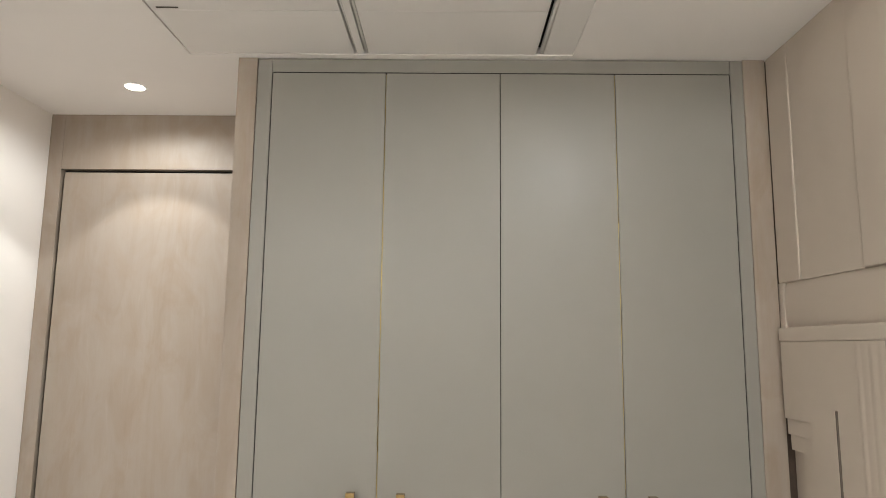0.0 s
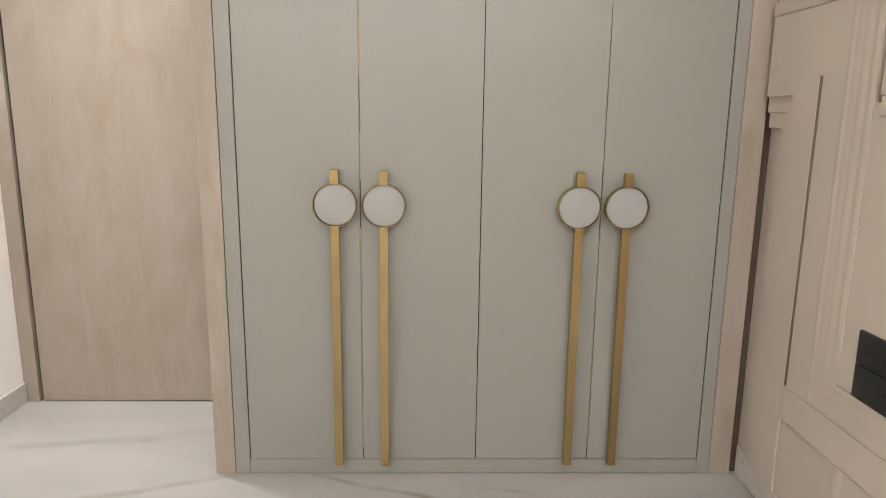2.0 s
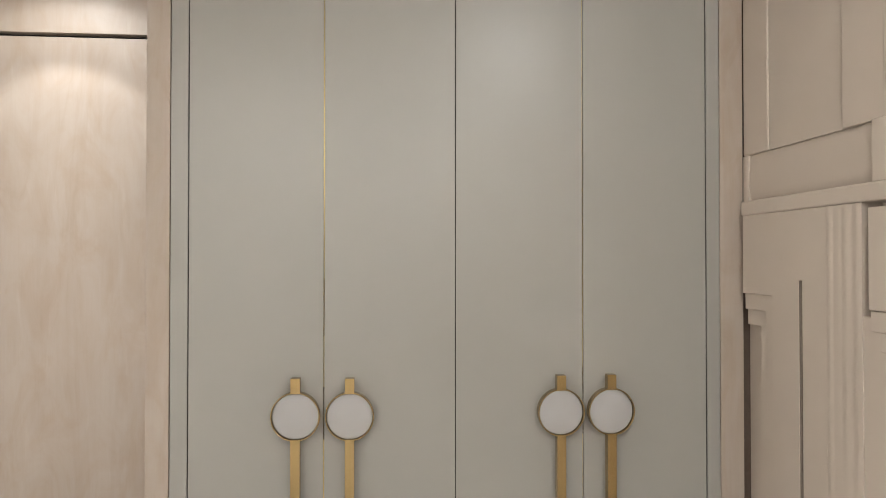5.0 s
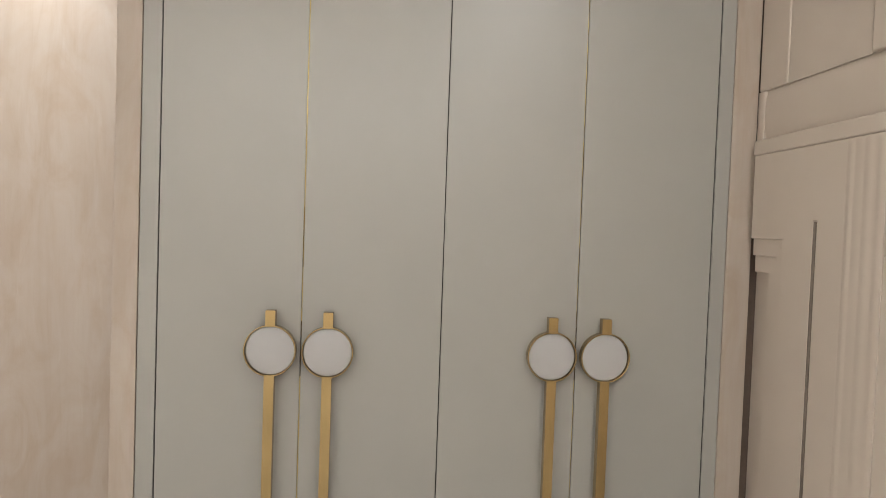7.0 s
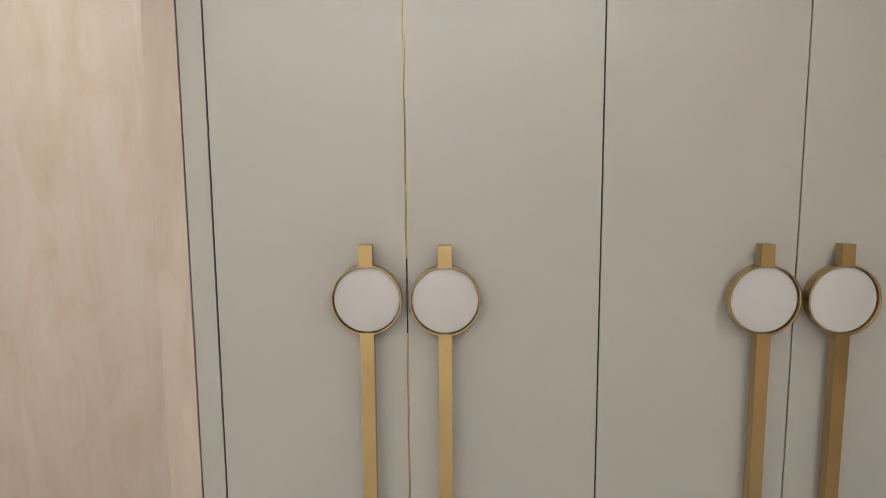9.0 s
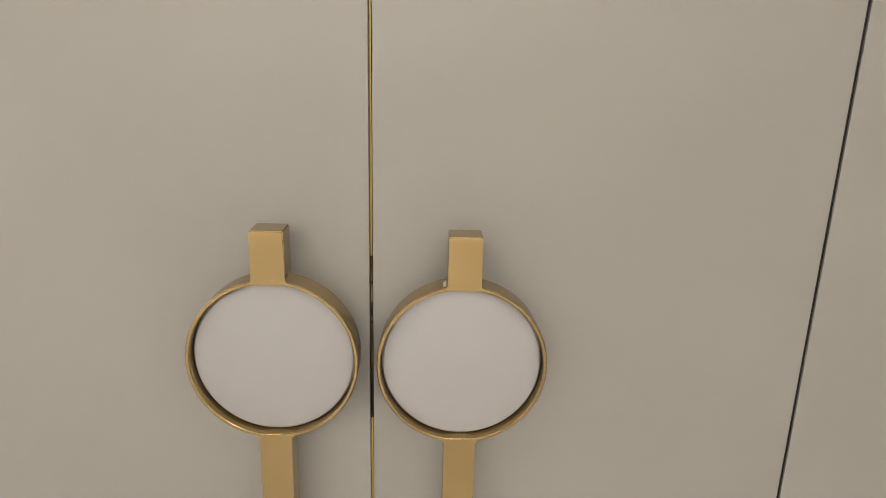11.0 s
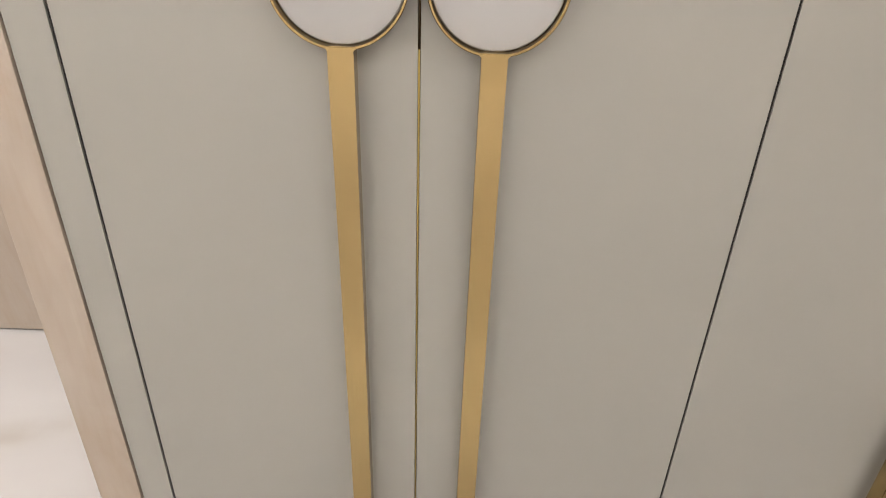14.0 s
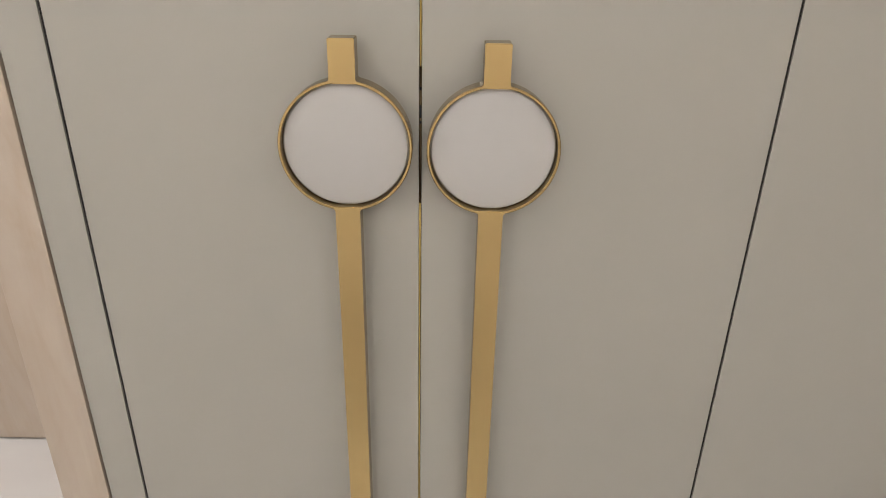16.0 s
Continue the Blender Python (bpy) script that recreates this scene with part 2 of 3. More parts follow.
def lathe_y(profile, cx, cz, steps=72):
    """A closed turned shape round the axis along y: profile is a loop of (radius, y)."""
    bm = bmesh.new()
    rings = []
    for i in range(steps):
        a = 2 * math.pi * i / steps
        rings.append([bm.verts.new((cx + r * math.cos(a), y, cz + r * math.sin(a))) for r, y in profile])
    n = len(profile)
    for i in range(steps):
        j = (i + 1) % steps
        for k in range(n):
            q = (k + 1) % n
            bm.faces.new((rings[i][k], rings[i][q], rings[j][q], rings[j][k]))
    bmesh.ops.remove_doubles(bm, verts=bm.verts, dist=1e-6)
    bmesh.ops.recalc_face_normals(bm, faces=bm.faces)
    return bm


def relief(us, zs, depth, back, bevel=0.0015):
    """A board that faces -x with stepped recesses: us run along -y, zs up; depth(u, z) gives the face's x, or None for no board."""
    bm = bmesh.new()
    cells = {}
    for i in range(len(us) - 1):
        for j in range(len(zs) - 1):
            cells[i, j] = depth((us[i] + us[i + 1]) / 2, (zs[j] + zs[j + 1]) / 2)

    def quad(pts):
        bm.faces.new([bm.verts.new(p) for p in pts])

    for (i, j), x in cells.items():
        if x is None:
            continue
        ya, yb, za, zb = -us[i], -us[i + 1], zs[j], zs[j + 1]
        quad([(x, ya, za), (x, ya, zb), (x, yb, zb), (x, yb, za)])
        for di, dj, pts in ((-1, 0, ((ya, za), (ya, zb))), (1, 0, ((yb, zb), (yb, za))), (0, -1, ((yb, za), (ya, za))), (0, 1, ((ya, zb), (yb, zb)))):
            other = cells.get((i + di, j + dj), back)
            other = back if other is None else other
            if other > x + 1e-6:
                (p, q), (r, s) = pts
                quad([(x, p, q), (other, p, q), (other, r, s), (x, r, s)])
    bmesh.ops.remove_doubles(bm, verts=bm.verts, dist=1e-5)
    bmesh.ops.recalc_face_normals(bm, faces=bm.faces)
    bmesh.ops.dissolve_limit(bm, angle_limit=0.01, verts=bm.verts, edges=bm.edges)
    if bevel:
        sharp = [e for e in bm.edges if len(e.link_faces) == 2 and e.calc_face_angle(0) > 0.5]
        bmesh.ops.bevel(bm, geom=sharp, offset=bevel, segments=2, profile=0.5, affect="EDGES")
    return bm


def mesh_of(name, bm, material, smooth=False):
    data = bpy.data.meshes.new(name)
    bm.to_mesh(data)
    bm.free()
    data.materials.append(material)
    if smooth:
        for p in data.polygons:
            p.use_smooth = True
    return data


def shade(data, degrees=35, smooth_below=0.012):
    """Smooth faces with sharp edges past the angle."""
    bm = bmesh.new()
    bm.from_mesh(data)
    for e in bm.edges:
        e.smooth = len(e.link_faces) == 2 and e.calc_face_angle(9) < radians(degrees)
    bm.to_mesh(data)
    bm.free()
    for p in data.polygons:
        p.use_smooth = p.area < smooth_below


def part(name, bm, material, parent=None, label="", smooth_below=0.012):
    ob = new(name, mesh_of(name, bm, material))
    shade(ob.data, smooth_below=smooth_below)
    if parent:
        ob.parent = parent
    return tagged(ob, label)


def thing(name, label, category, group="", kind="", at=(0, 0, 0)):
    ob = new(name)
    ob.empty_display_size = 0.1
    ob.location = at
    return tagged(ob, label, category, group, kind)


# ---- structure ----
WEST, EAST, NORTH, SOUTH = -1.145, 1.752, 0.630, -3.3
PIL0, PIL1 = -0.122, -0.053


def structure(name, bm, material, label, category, parent=None):
    return tagged(part(name, bm, material, parent), label, category, "", "structure")


structure("floor", boxed(WEST - 0.1, EAST + 0.1, SOUTH - 0.1, NORTH + 0.1, -0.08, 0.0), MARBLE,
          "polished white marble floor with soft grey veins", "floor")
structure("wall_west", boxed(WEST - 0.1, WEST, SOUTH - 0.1, NORTH + 0.1, 0.0, CEIL), WHITE, "plain warm white painted plaster wall", "wall")
# Unseen wall, placed and painted white to bounce light onto the wardrobe.
structure("unseen_wall_south", boxed(WEST, EAST, SOUTH - 0.1, SOUTH, 0.0, CEIL), WHITE, "unseen plain white wall, added to close the room and bounce light", "wall")
structure("wall_north", boxed(WEST, EAST + 0.1, NORTH + 0.03, NORTH + 0.1, 0.0, CEIL), WHITE, "plain white wall behind the door and wardrobe", "wall")
east = structure("wall_east", boxed(EAST, EAST + 0.1, SOUTH - 0.1, NORTH + 0.03, 0.0, CEIL), BEIGE,
                 "beige painted wall with stepped relief panelling", "wall")
structure("baseboard", boxed(EAST - 0.010, EAST, SOUTH, -0.001, 0.0, 0.112, bevel=0.002), PALE_STONE,
          "pale grey stone skirting below the panelled beige wall", "baseboard")
structure("baseboard", boxed(WEST, WEST + 0.012, SOUTH, 0.600, 0.0, 0.090, bevel=0.002), PALE_STONE,
          "pale grey stone skirting below the white wall", "baseboard")

# Ceiling with the sunken field of the two rows of service hatches.
HX0, HX1, HY0, HY1 = -0.286, 1.050, -0.860, -0.030
ceiling_bm = bmesh.new()
XS = [WEST - 0.1, HX0, HX1, EAST + 0.1]
YS = [SOUTH - 0.1, HY0, HY1, NORTH + 0.1]
for i in range(3):
    for k in range(3):
        low = CEIL + 0.06 if (i, k) == (1, 1) else CEIL
        for z in (low, CEIL + 0.1):
            ceiling_bm.faces.new([ceiling_bm.verts.new(c) for c in ((XS[i], YS[k], z), (XS[i + 1], YS[k], z), (XS[i + 1], YS[k + 1], z), (XS[i], YS[k + 1], z))])
for a, b in (((HX0, HY0), (HX1, HY0)), ((HX1, HY0), (HX1, HY1)), ((HX1, HY1), (HX0, HY1)), ((HX0, HY1), (HX0, HY0))):
    ceiling_bm.faces.new([ceiling_bm.verts.new(c) for c in ((*a, CEIL), (*b, CEIL), (*b, CEIL + 0.06), (*a, CEIL + 0.06))])
corners = [(XS[0], YS[0]), (XS[3], YS[0]), (XS[3], YS[3]), (XS[0], YS[3])]
for a, b in zip(corners, corners[1:] + corners[:1]):
    ceiling_bm.faces.new([ceiling_bm.verts.new(c) for c in ((*a, CEIL), (*b, CEIL), (*b, CEIL + 0.1), (*a, CEIL + 0.1))])
bmesh.ops.remove_doubles(ceiling_bm, verts=ceiling_bm.verts, dist=1e-5)
bmesh.ops.recalc_face_normals(ceiling_bm, faces=ceiling_bm.faces)
structure("ceiling", ceiling_bm, CEILING, "smooth white plaster ceiling", "ceiling")

hatch_frame = thing("ceiling_hatch", "white flush service hatch with two rows of panels in the ceiling", "ceiling hatch", at=(0.38, -0.45, CEIL))


def at_hatch(bm):
    bmesh.ops.translate(bm, verts=bm.verts, vec=(-0.38, 0.45, -CEIL))
    return bm


part("border", at_hatch(boxed(0.948, HX1, HY0, HY1, CEIL + 0.004, CEIL + 0.05, bevel=0.001)), HATCH, hatch_frame)
part("divider", at_hatch(boxed(0.303, 0.327, HY0, HY1 - 0.004, CEIL + 0.001, CEIL + 0.04, bevel=0.001)), HATCH, hatch_frame)
# Dark sheet added above the panels as the shade of their gaps.
part("painted_shade_tray", at_hatch(boxed(HX0 + 0.001, 0.948, HY0, HY1, CEIL + 0.03, CEIL + 0.034)), RECESS_SHADE, hatch_frame)
for x0, x1 in ((HX0 + 0.004, 0.290), (0.342, 0.922)):
    for y0, y1 in ((-0.334, HY1 - 0.003), (HY0 + 0.003, -0.336)):
        part("panel", at_hatch(boxed(x0, x1, y0, y1, CEIL + 0.002, CEIL + 0.022, bevel=0.0015)), HATCH, hatch_frame)
for x0, x1 in ((0.2925, 0.302), (0.328, 0.3395), (0.931, 0.9475)):
    part("rail", at_hatch(boxed(x0 + 0.0035, x1, HY0, HY1 - 0.003, CEIL + 0.004, CEIL + 0.02)), HATCH, hatch_frame)

part("latch", at_hatch(boxed(-0.262, -0.196, -0.357, -0.351, CEIL - 0.0006, CEIL + 0.0015)), SLOT, hatch_frame, "short dark latch slot")

# Oak wall with the flush door in the alcove.
FRONT = 0.604
frame_group = thing("door_frame", "bleached oak door surround reaching the ceiling", "door frame", kind="structure", at=(-0.63, 0.62, 0))


def local(bm, ob):
    bmesh.ops.translate(bm, verts=bm.verts, vec=-ob.location)
    return bm


part("jamb", local(boxed(WEST + 0.001, -1.082, FRONT, NORTH + 0.03, 0, CEIL, bevel=0.001), frame_group), OAK, frame_group)
part("head", local(boxed(-1.0818, PIL0 - 0.001, FRONT, NORTH + 0.03, 2.300, CEIL, bevel=0.001), frame_group), OAK, frame_group)
part("jamb", local(boxed(-0.186, PIL0 - 0.001, FRONT, NORTH + 0.03, 0, 2.2998, bevel=0.001), frame_group), OAK, frame_group)
# Backing coloured near black as the shade round the door leaf.
part("rebate", local(boxed(-1.0818, -0.186, 0.640, NORTH + 0.03, 0, 2.2998), frame_group), RECESS_SHADE, frame_group)
door = thing("door_1", "closed flush door in bleached oak veneer", "door", kind="structure", at=(-0.63, 0.62, 0))
part("leaf", local(boxed(-1.069, -0.190, FRONT + 0.008, 0.6395, 0.004, 2.286, bevel=0.0015), door), OAK, door)

# Side cladding between the alcove and the wardrobe, and the two oak stiles.
cladding = thing("oak_cladding", "bleached oak cladding around the built-in wardrobe", "cladding", kind="structure", at=(0.8, 0.3, 0))
part("stile", local(boxed(PIL0, PIL1 - 0.001, -0.003, 0.03, 0, CEIL, bevel=0.0012), cladding), OAK, cladding)
part("side_panel", local(boxed(PIL0, PIL0 + 0.02, 0.0305, FRONT + 0.02, 0, CEIL), cladding), OAK, cladding)
part("stile", local(boxed(1.646, 1.722, -0.003, 0.03, 0, CEIL, bevel=0.0012), cladding), OAK, cladding)
# Added piece whose dark colour is the shade of the corner gap.
part("shade_filler", local(boxed(1.7225, EAST, 0.012, 0.03, 0, CEIL), cladding), CORNER_SHADE, cladding)

# ---- relief panelling on the east wall ----
FACE = 1.700
US = [0.006, 0.028, 0.040, 0.113, 0.154, 0.197, 0.322, 0.324, 0.339, 0.440]
ZS = [0.118, 0.475, 1.235, 1.283, 1.332, 1.382, 1.5722]


def panel_depth(u, z):
    if u < (0.028 if z < 1.235 else 0.040) and z < 1.332:
        return None
    if u < 0.113 and z < 1.235:
        return 1.7495
    if u < 0.154 and z < 1.283:
        return 1.716
    if u < 0.197 and z < 1.332:
        return 1.708
    if u < 0.040:
        return 1.7225
    if 0.324 < u < 0.339 and 0.475 < z < 1.380:
        return 1.738
    if u > 0.322 and z < 0.475:
        return None
    return FACE


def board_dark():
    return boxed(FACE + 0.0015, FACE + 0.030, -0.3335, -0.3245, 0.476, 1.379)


def relief_part(name, bm, label=""):
    return part(name, bm, BEIGE, east, label)


relief_part("slotted_panel", relief(US, ZS, panel_depth, EAST), "tall beige panel with an upright slot and a stepped corner recess")


def board(u0, u1, z0, z1, face, bevel=0.003):
    return boxed(face, EAST + 0.005, -u1, -u0, z0, z1, bevel=bevel)


# Added strip fills part of the slot with painted shade.
part("slot_shade_strip", board_dark(), SLOT_SHADE, east, "brown strip painted as the shade inside the upright slot")
relief_part("upper_board", board(0.004, 0.143, 1.7632, CEIL - 0.001, FACE + 0.0225, 0.0060))
relief_part("upper_board", board(0.1431, 0.470, 1.7632, CEIL - 0.001, FACE + 0.0270, 0.0006))
relief_part("upper_board", board(0.4701, 0.620, 1.7632, CEIL - 0.001, FACE + 0.0205, 0.0050))
relief_part("upper_board", board(0.6201, 3.29, 1.7642, CEIL - 0.001, FACE + 0.0160, 0.0030))
cove = bmesh.new()
rows = [(1.617 + 0.146 * k / 10, FACE + 0.0330 - 0.008 * math.sin(math.pi * k / 10) ** 0.8) for k in range(11)]
loops = [[cove.verts.new((x, y, z)) for z, x in rows] for y in (-0.036, -0.590)]
for k in range(10):
    cove.faces.new((loops[0][k], loops[1][k], loops[1][k + 1], loops[0][k + 1]))
backs = [[cove.verts.new((EAST, y, z)) for z in (1.617, 1.763)] for y in (-0.036, -0.590)]
cove.faces.new((backs[0][0], backs[0][1], backs[1][1], backs[1][0]))
for s in (0, 1):
    cove.faces.new((*loops[s], backs[s][1], backs[s][0]))
cove.faces.new((loops[0][0], backs[0][0], backs[1][0], loops[1][0]))
cove.faces.new((loops[0][10], loops[1][10], backs[1][1], backs[0][1]))
bmesh.ops.recalc_face_normals(cove, faces=cove.faces)
relief_part("cove_band", cove)
relief_part("corner_strip", board(0.001, 0.0355, 1.5725, 1.7638, 1.7238, 0.001))
relief_part("end_board", board(0.5905, 3.29, 1.6168, 1.764, FACE + 0.008))
relief_part("ledge", board(0.036, 3.29, 1.5725, 1.6165, FACE - 0.0035, 0.005))


def moulding_height(v):
    """How far the frame moulding stands proud of the panelling, across its width v."""
    h = 0.0008
    for mid, half, tall in ((0.014, 0.014, 0.0014), (0.044, 0.018, 0.0006), (0.074, 0.020, 0.0014), (0.112, 0.016, 0.0012)):
        if abs(v - mid) < half:
            h += tall * math.cos(math.pi / 2 * (v - mid) / half) ** 2
    return h


def frame_moulding(u0, z0, width, squeeze, top, far, steps=44):
    """A moulding that comes down the wall, turns in a mitre and runs on level."""
    bm = bmesh.new()
    across = [width * k / steps for k in range(steps + 1)]
    outline = [(v, FACE - moulding_height(v)) for v in across] + [(width, EAST), (0.0, EAST)]
    stations = [[bm.verts.new((x, -(u0 + v), top)) for v, x in outline], [bm.verts.new((x, -(u0 + v), z0 + squeeze * v)) for v, x in outline],
                [bm.verts.new((x, -far, z0 + squeeze * v)) for v, x in outline]]
    n = len(outline)
    for a, b in zip(stations, stations[1:]):
        for k in range(n):
            bm.faces.new((a[k], a[(k + 1) % n], b[(k + 1) % n], b[k]))
    bm.faces.new(stations[0])
    bm.faces.new(stations[2])
    bmesh.ops.recalc_face_normals(bm, faces=bm.faces)
    return bm


relief_part("frame_moulding", frame_moulding(0.4405, 0.478, 0.128, 0.78, 1.572, 3.29), "beaded frame moulding round the socket field")
relief_part("raised_panel", board(0.5975, 3.29, 1.321, 1.558, FACE - 0.008, 0.003))
relief_part("stepped_moulding", board(0.600, 3.29, 1.272, 1.3205, FACE - 0.005, 0.003))
relief_part("stepped_moulding", board(0.625, 3.29, 1.228, 1.2715, FACE - 0.0005, 0.003))
relief_part("field_panel", board(0.5688, 3.29, 0.5782, 1.305, FACE + 0.001, 0.002))
relief_part("lower_rail", board(0.3235, 3.29, 0.368, 0.4775, FACE - 0.0015, 0.004))
relief_part("lower_panel", board(0.3235, 0.602, 0.118, 0.3675, FACE + 0.006, 0.002))
relief_part("lower_stile", board(0.6025, 0.640, 0.118, 0.3675, FACE + 0.0008, 0.002))
relief_part("lower_panel", board(0.6405, 3.29, 0.118, 0.3675, FACE + 0.0030, 0.0012))

# ---- wardrobe ----
DOOR_W, TOP, LOW, GAP = 0.400, 2.4965, 0.056, 0.0016
wardrobe = thing("wardrobe", "built-in wardrobe with four grey-green lacquered doors and long brass handles", "wardrobe", at=(0.8, 0.3, 0))


def own(bm):
    return local(bm, wardrobe)


# Carcass colour carries the shade seen through the joints.
part("carcass", own(boxed(PIL1, 1.645, 0.024, 0.60, 0.004, CEIL - 0.002)), RECESS_SHADE, wardrobe, "inside painted near black as the shade behind the joints")
part("frame_stile", own(boxed(PIL1 + 0.0014, -GAP - 0.0006, 0.0, 0.0235, 0.002, CEIL - 0.003, bevel=0.0005)), SAGE, wardrobe)
part("frame_stile", own(boxed(1.6 + GAP + 0.0006, 1.6446, 0.0, 0.0235, 0.002, CEIL - 0.003, bevel=0.0005)), SAGE, wardrobe)
part("top_rail", own(boxed(-GAP + 0.0003, 1.6 + GAP - 0.0003, 0.0, 0.0235, TOP + 0.0005, CEIL - 0.003, bevel=0.0005)), SAGE, wardrobe)
part("kick_board", own(boxed(-GAP + 0.0003, 1.6 + GAP - 0.0003, 0.0, 0.0235, 0.002, LOW - 0.0022, bevel=0.0005)), SAGE, wardrobe)

# Strips set in the joints; the black ones are added as shade.
def add_joint_strip(x0, x1, z0, z1, material=JOINT_SHADE, label="black strip standing in for the shade of the door joint"):
    part("joint_strip", own(boxed(x0, x1, 0.0022, 0.020, z0, z1)), material, wardrobe, label)


for gx in (0.0, 0.4, 0.8, 1.2, 1.6):
    if gx in (0.4, 1.2):
        for z0, z1 in ((LOW, 0.098), (0.893, 1.051)):
            add_joint_strip(gx - GAP + 0.0002, gx + GAP - 0.0002, z0, z1, BRONZE, "dark bronze lock strip in the door joint")
        for z0, z1 in ((0.9885, 0.9915), (0.995, 1.009), (1.026, 1.029)):
            part("latch_notch", own(boxed(gx - 0.0012, gx + 0.0012, 0.0018, 0.004, z0, z1)), BLACK_HOLE, wardrobe, "black notch in the lock strip")
    else:
        add_joint_strip(gx - GAP + 0.0002, gx + GAP - 0.0002, LOW, TOP - 0.0036)
add_joint_strip(GAP, 1.6 - GAP, TOP - 0.0032, TOP + 0.0003)

RING_Z, RING_R, RING_IN, PROUD = 0.9710, 0.0718, 0.0686, 0.050
SIDE = 0.0794
BACK = -0.0245
HALF = 0.0137


def filleted_bar(cx, cz, end, up):
    """A square bar from its end to the ring, with a small hollow fillet at the joint."""
    h, f, r = HALF, 0.0035, RING_R - 0.0004
    zc = math.sqrt((r + f) ** 2 - (h + f) ** 2)
    tip = math.atan2(zc, h + f)
    side = [(h, abs(end - cz))]
    for k in range(6):
        a = math.pi + (tip) * k / 5
        side.append((h + f + f * math.cos(a), zc + f * math.sin(a)))
    side.append((side[-1][0] - 0.001, side[-1][1] - 0.0022))
    outline = side + [(-x, z) for x, z in reversed(side)]
    bm = bmesh.new()
    loops = [[bm.verts.new((cx + x, y, cz + up * z)) for x, z in outline] for y in (-PROUD - 0.0002, BACK)]
    n = len(outline)
    front = bm.faces.new(loops[0])
    bm.faces.new(loops[1])
    for k in range(n):
        bm.faces.new((loops[0][k], loops[0][(k + 1) % n], loops[1][(k + 1) % n], loops[1][k]))
    bmesh.ops.recalc_face_normals(bm, faces=bm.faces)
    sharp = [e for e in front.edges if e.calc_length() > 0.02]
    sharp += [e for e in bm.edges if all(abs(abs(v.co.x - cx) - h) < 1e-6 and abs(v.co.z - end) < 1e-6 for v in e.verts) and abs(e.verts[0].co.x - e.verts[1].co.x) < 1e-6]
    bmesh.ops.bevel(bm, geom=sharp, offset=0.0009, segments=2, affect="EDGES")
    bmesh.ops.triangulate(bm, faces=[front for front in bm.faces if len(front.verts) > 4])
    return bm


def post(cx, cz, radius):
    """A turned standoff between the door and the back of a handle, with a small foot."""
    return lathe_y([(0.0, BACK + 0.0012), (radius, BACK + 0.0012), (radius, -0.004), (radius + 0.002, -0.003), (radius + 0.002, -0.0003), (0.0, -0.0003)], cx, cz, 32)


def add_handle(parent, cx, cz):
    r, q = RING_R, RING_IN
    ring = [(q, -PROUD + 0.0006), (q + 0.0006, -PROUD), (r - 0.0008, -PROUD), (r, -PROUD + 0.0008), (r, BACK), (q, BACK)]
    part("handle_ring", own(lathe_y(ring, cx, cz, 96)), BRASS, parent, "brushed brass ring")
    d = q - 0.0007
    face = -PROUD + 0.0085
    disc = [(0.0, face), (d - 0.004, face + 0.0002), (d - 0.0015, face + 0.0009), (d, face + 0.003), (d, BACK + 0.001), (0.0, BACK + 0.001)]
    part("handle_inlay", own(lathe_y(disc, cx, cz, 96)), DISC, parent, "pale grey round inlay")
    # Unseen post, made wide to block light and darken the door round the ring.
    part("handle_post", own(post(cx, cz, 0.058)), BRASS, parent, "unseen standoff behind the ring, widened to deepen its shade")
    part("handle_post", own(post(cx, 0.078, 0.008)), BRASS, parent, "round brass standoff behind the bar")
    part("handle_tab", own(filleted_bar(cx, cz, cz + 0.1128, 1)), BRASS, parent, "short square brass end", 0.0)
    part("handle_bar", own(filleted_bar(cx, cz, 0.058, -1)), BRASS, parent, "long square brushed brass bar", 0.0)


def add_bead(parent, cx, cz):
    """A pale crumb of glue left where the square end meets the ring."""
    bm = bmesh.new()
    bmesh.ops.create_icosphere(bm, subdivisions=2, radius=0.0021)
    for v in bm.verts:
        v.co *= 1 + 0.35 * noise.noise(v.co * 900)
        v.co = Vector((v.co.x * 0.9, v.co.y * 1.2, v.co.z * 1.5)) + Vector((cx - HALF - 0.0021, -PROUD + 0.006, cz + RING_R - 0.0003))
    part("glue_bead", own(bm), GLUE, parent, "pale crumb of dried glue")


for i in range(4):
    x0, x1 = DOOR_W * i + GAP, DOOR_W * (i + 1) - GAP
    leaf = part("door", own(boxed(x0, x1, 0.0, 0.021, LOW + 0.0006, TOP - 0.0034, bevel=0.0005)), SAGE, wardrobe)
    # The first handle was mounted a few millimetres higher than its neighbours.
    hx = DOOR_W * (i + 1) - SIDE if i % 2 == 0 else DOOR_W * i + SIDE
    hx += (0.0006, 0.0006, -0.0015, -0.0035)[i]
    hz = RING_Z + (0.0024 if i == 0 else 0.0)
    add_handle(leaf, hx, hz)
    if i == 1:
        add_bead(leaf, hx, hz)
    if i % 2 == 0:
        g = DOOR_W * (i + 1)
        for z0, z1 in ((0.098, 0.893), (1.051, 2.490)):
            part("edge_strip", own(boxed(g - 0.0013, g + 0.0008, 0.0040, 0.012, z0, z1, bevel=0.0004)), GOLD, leaf, "thin shiny brass edge strip")


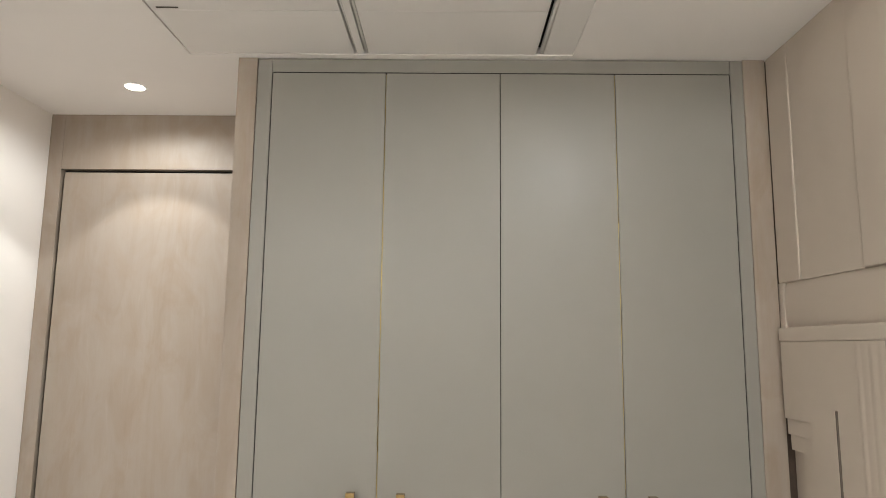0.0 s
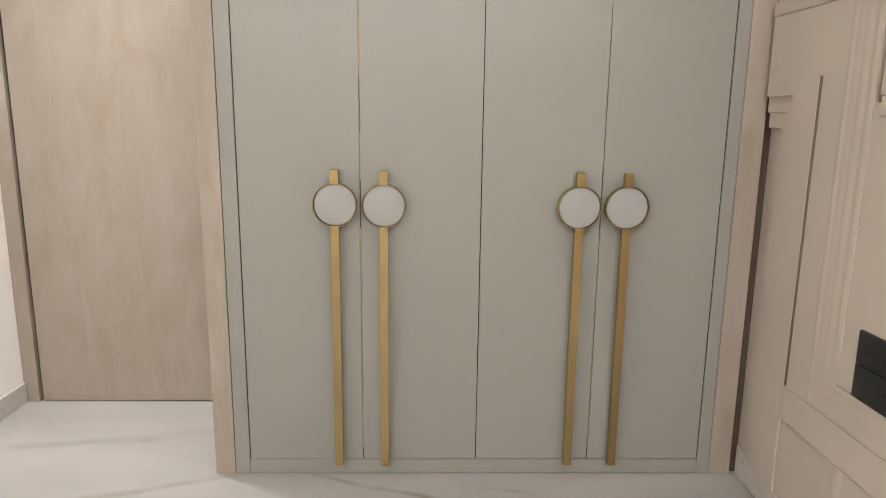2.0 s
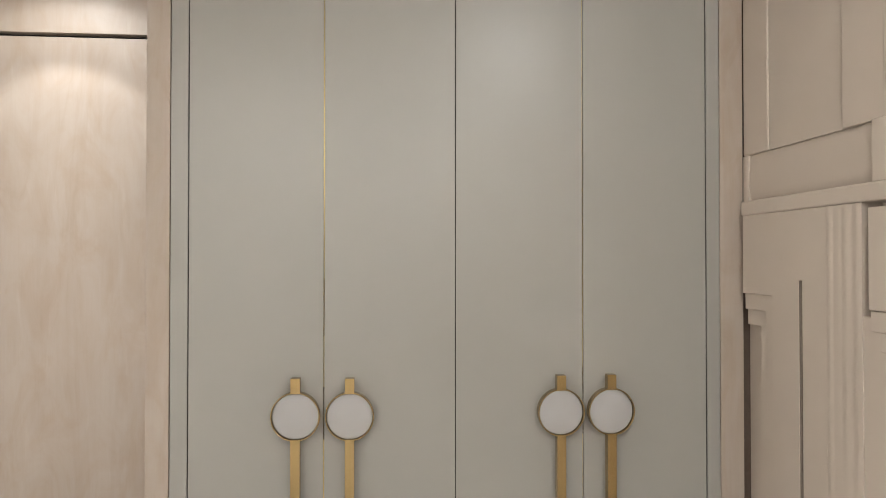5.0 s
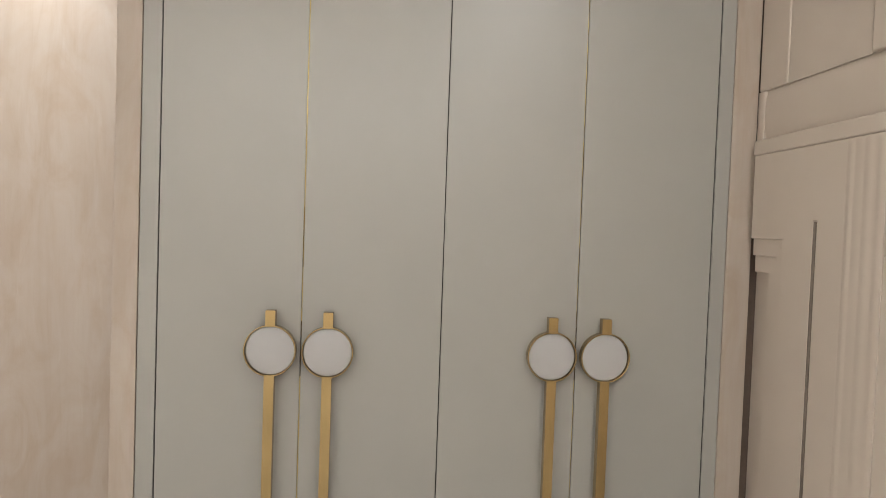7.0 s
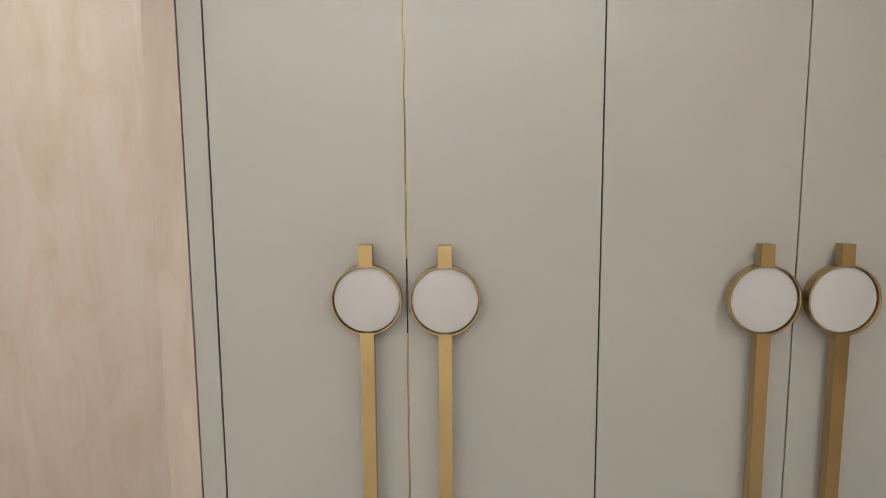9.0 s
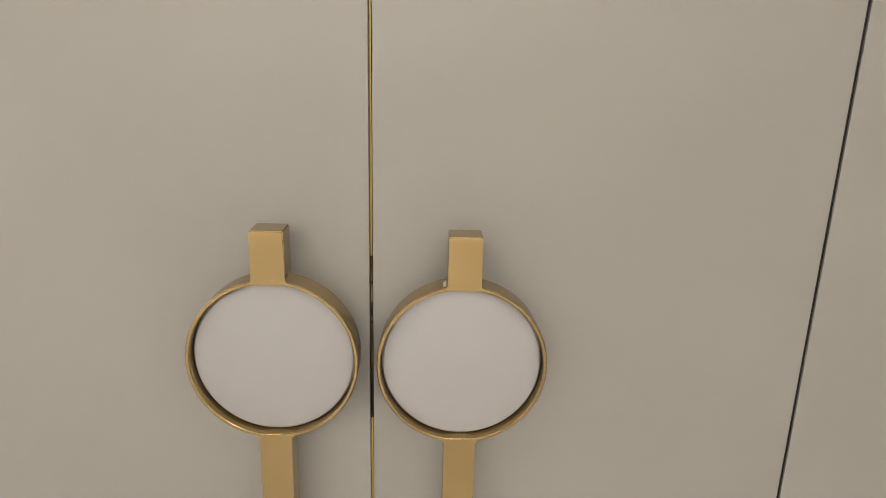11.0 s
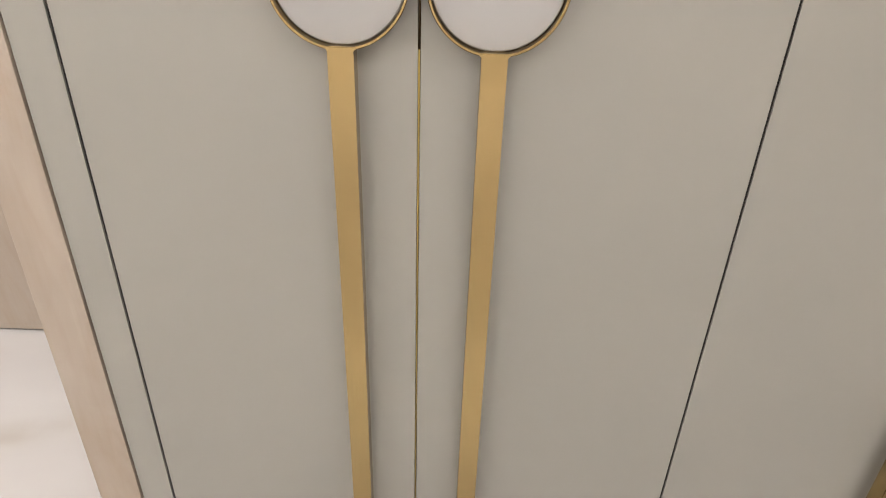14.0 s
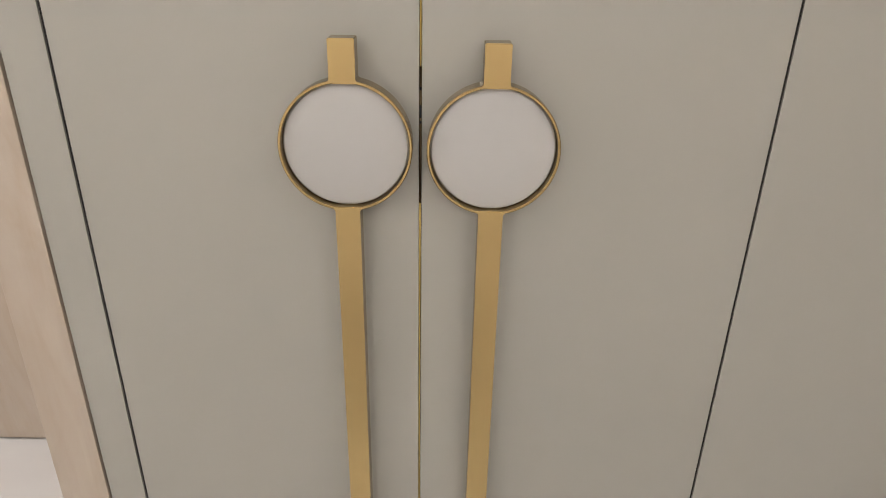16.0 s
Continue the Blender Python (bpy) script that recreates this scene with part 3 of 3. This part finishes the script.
# ---- ceiling lamps ----
def downlight(x, y, group):
    lamp = thing("downlight", "small round recessed white ceiling spotlight, switched on", "downlight", group, at=(x, y, CEIL))
    rim = lathe_y([(0.037, -0.0035), (0.0415, -0.003), (0.044, -0.0002), (0.037, -0.0002)], 0, 0, 48)
    bmesh.ops.rotate(rim, verts=rim.verts, cent=(0, 0, 0), matrix=Matrix.Rotation(radians(90), 3, "X"))
    part("rim", rim, LAMP_RIM, lamp)
    lens = lathe_y([(0.0, -0.002), (0.0368, -0.002), (0.0368, -0.0003), (0.0, -0.0003)], 0, 0, 48)
    bmesh.ops.rotate(lens, verts=lens.verts, cent=(0, 0, 0), matrix=Matrix.Rotation(radians(90), 3, "X"))
    part("lens", lens, LAMP_GLOW, lamp, "glowing lens")
    return lamp


# Only the alcove lamp is in view; the room's four are unseen.
for lx, ly in (ALCOVE_LAMP, *(lamp[:2] for lamp in UNSEEN_ROOM_LAMPS)):
    downlight(lx, ly, "ceiling downlights")


# Casing of the added light, out of view behind the camera.
washer = thing("added_linear_light", "unseen linear ceiling light, added for soft frontal light", "ceiling light", at=(0.3, -3.10, CEIL))
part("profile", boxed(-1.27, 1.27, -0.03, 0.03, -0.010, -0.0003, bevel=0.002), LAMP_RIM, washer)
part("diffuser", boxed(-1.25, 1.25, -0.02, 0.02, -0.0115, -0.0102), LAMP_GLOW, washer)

# ---- wall sockets ----
def wall_socket(z, label, holes):
    x = FACE + 0.002
    plate = thing("wall_socket", label, "socket", "stacked black sockets", at=(x, -0.713, z))
    part("plate", local(boxed(x - 0.009, x + 0.002, -0.786, -0.640, z - 0.0428, z + 0.0428, bevel=0.0025), plate), BLACK, plate)
    for y, dz, wide, high in holes:
        part("socket_hole", local(boxed(x - 0.0095, x - 0.008, y - wide / 2, y + wide / 2, z + dz - high / 2, z + dz + high / 2), plate), BLACK_HOLE, plate)


PINS = [(dy, dz, w, h) for c in (-0.677, -0.749) for dy, dz, w, h in ((c, 0.011, 0.004, 0.009), (c - 0.008, -0.006, 0.008, 0.004), (c + 0.008, -0.006, 0.008, 0.004))]
wall_socket(0.712, "black double power socket on the beige panelled wall", PINS)
wall_socket(0.6245, "black socket plate with upright slots below another", [(-0.665 - 0.012 * k, 0.0, 0.003, 0.018) for k in range(3)] + [(-0.735, 0.0, 0.004, 0.012), (-0.755, 0.0, 0.004, 0.012)])
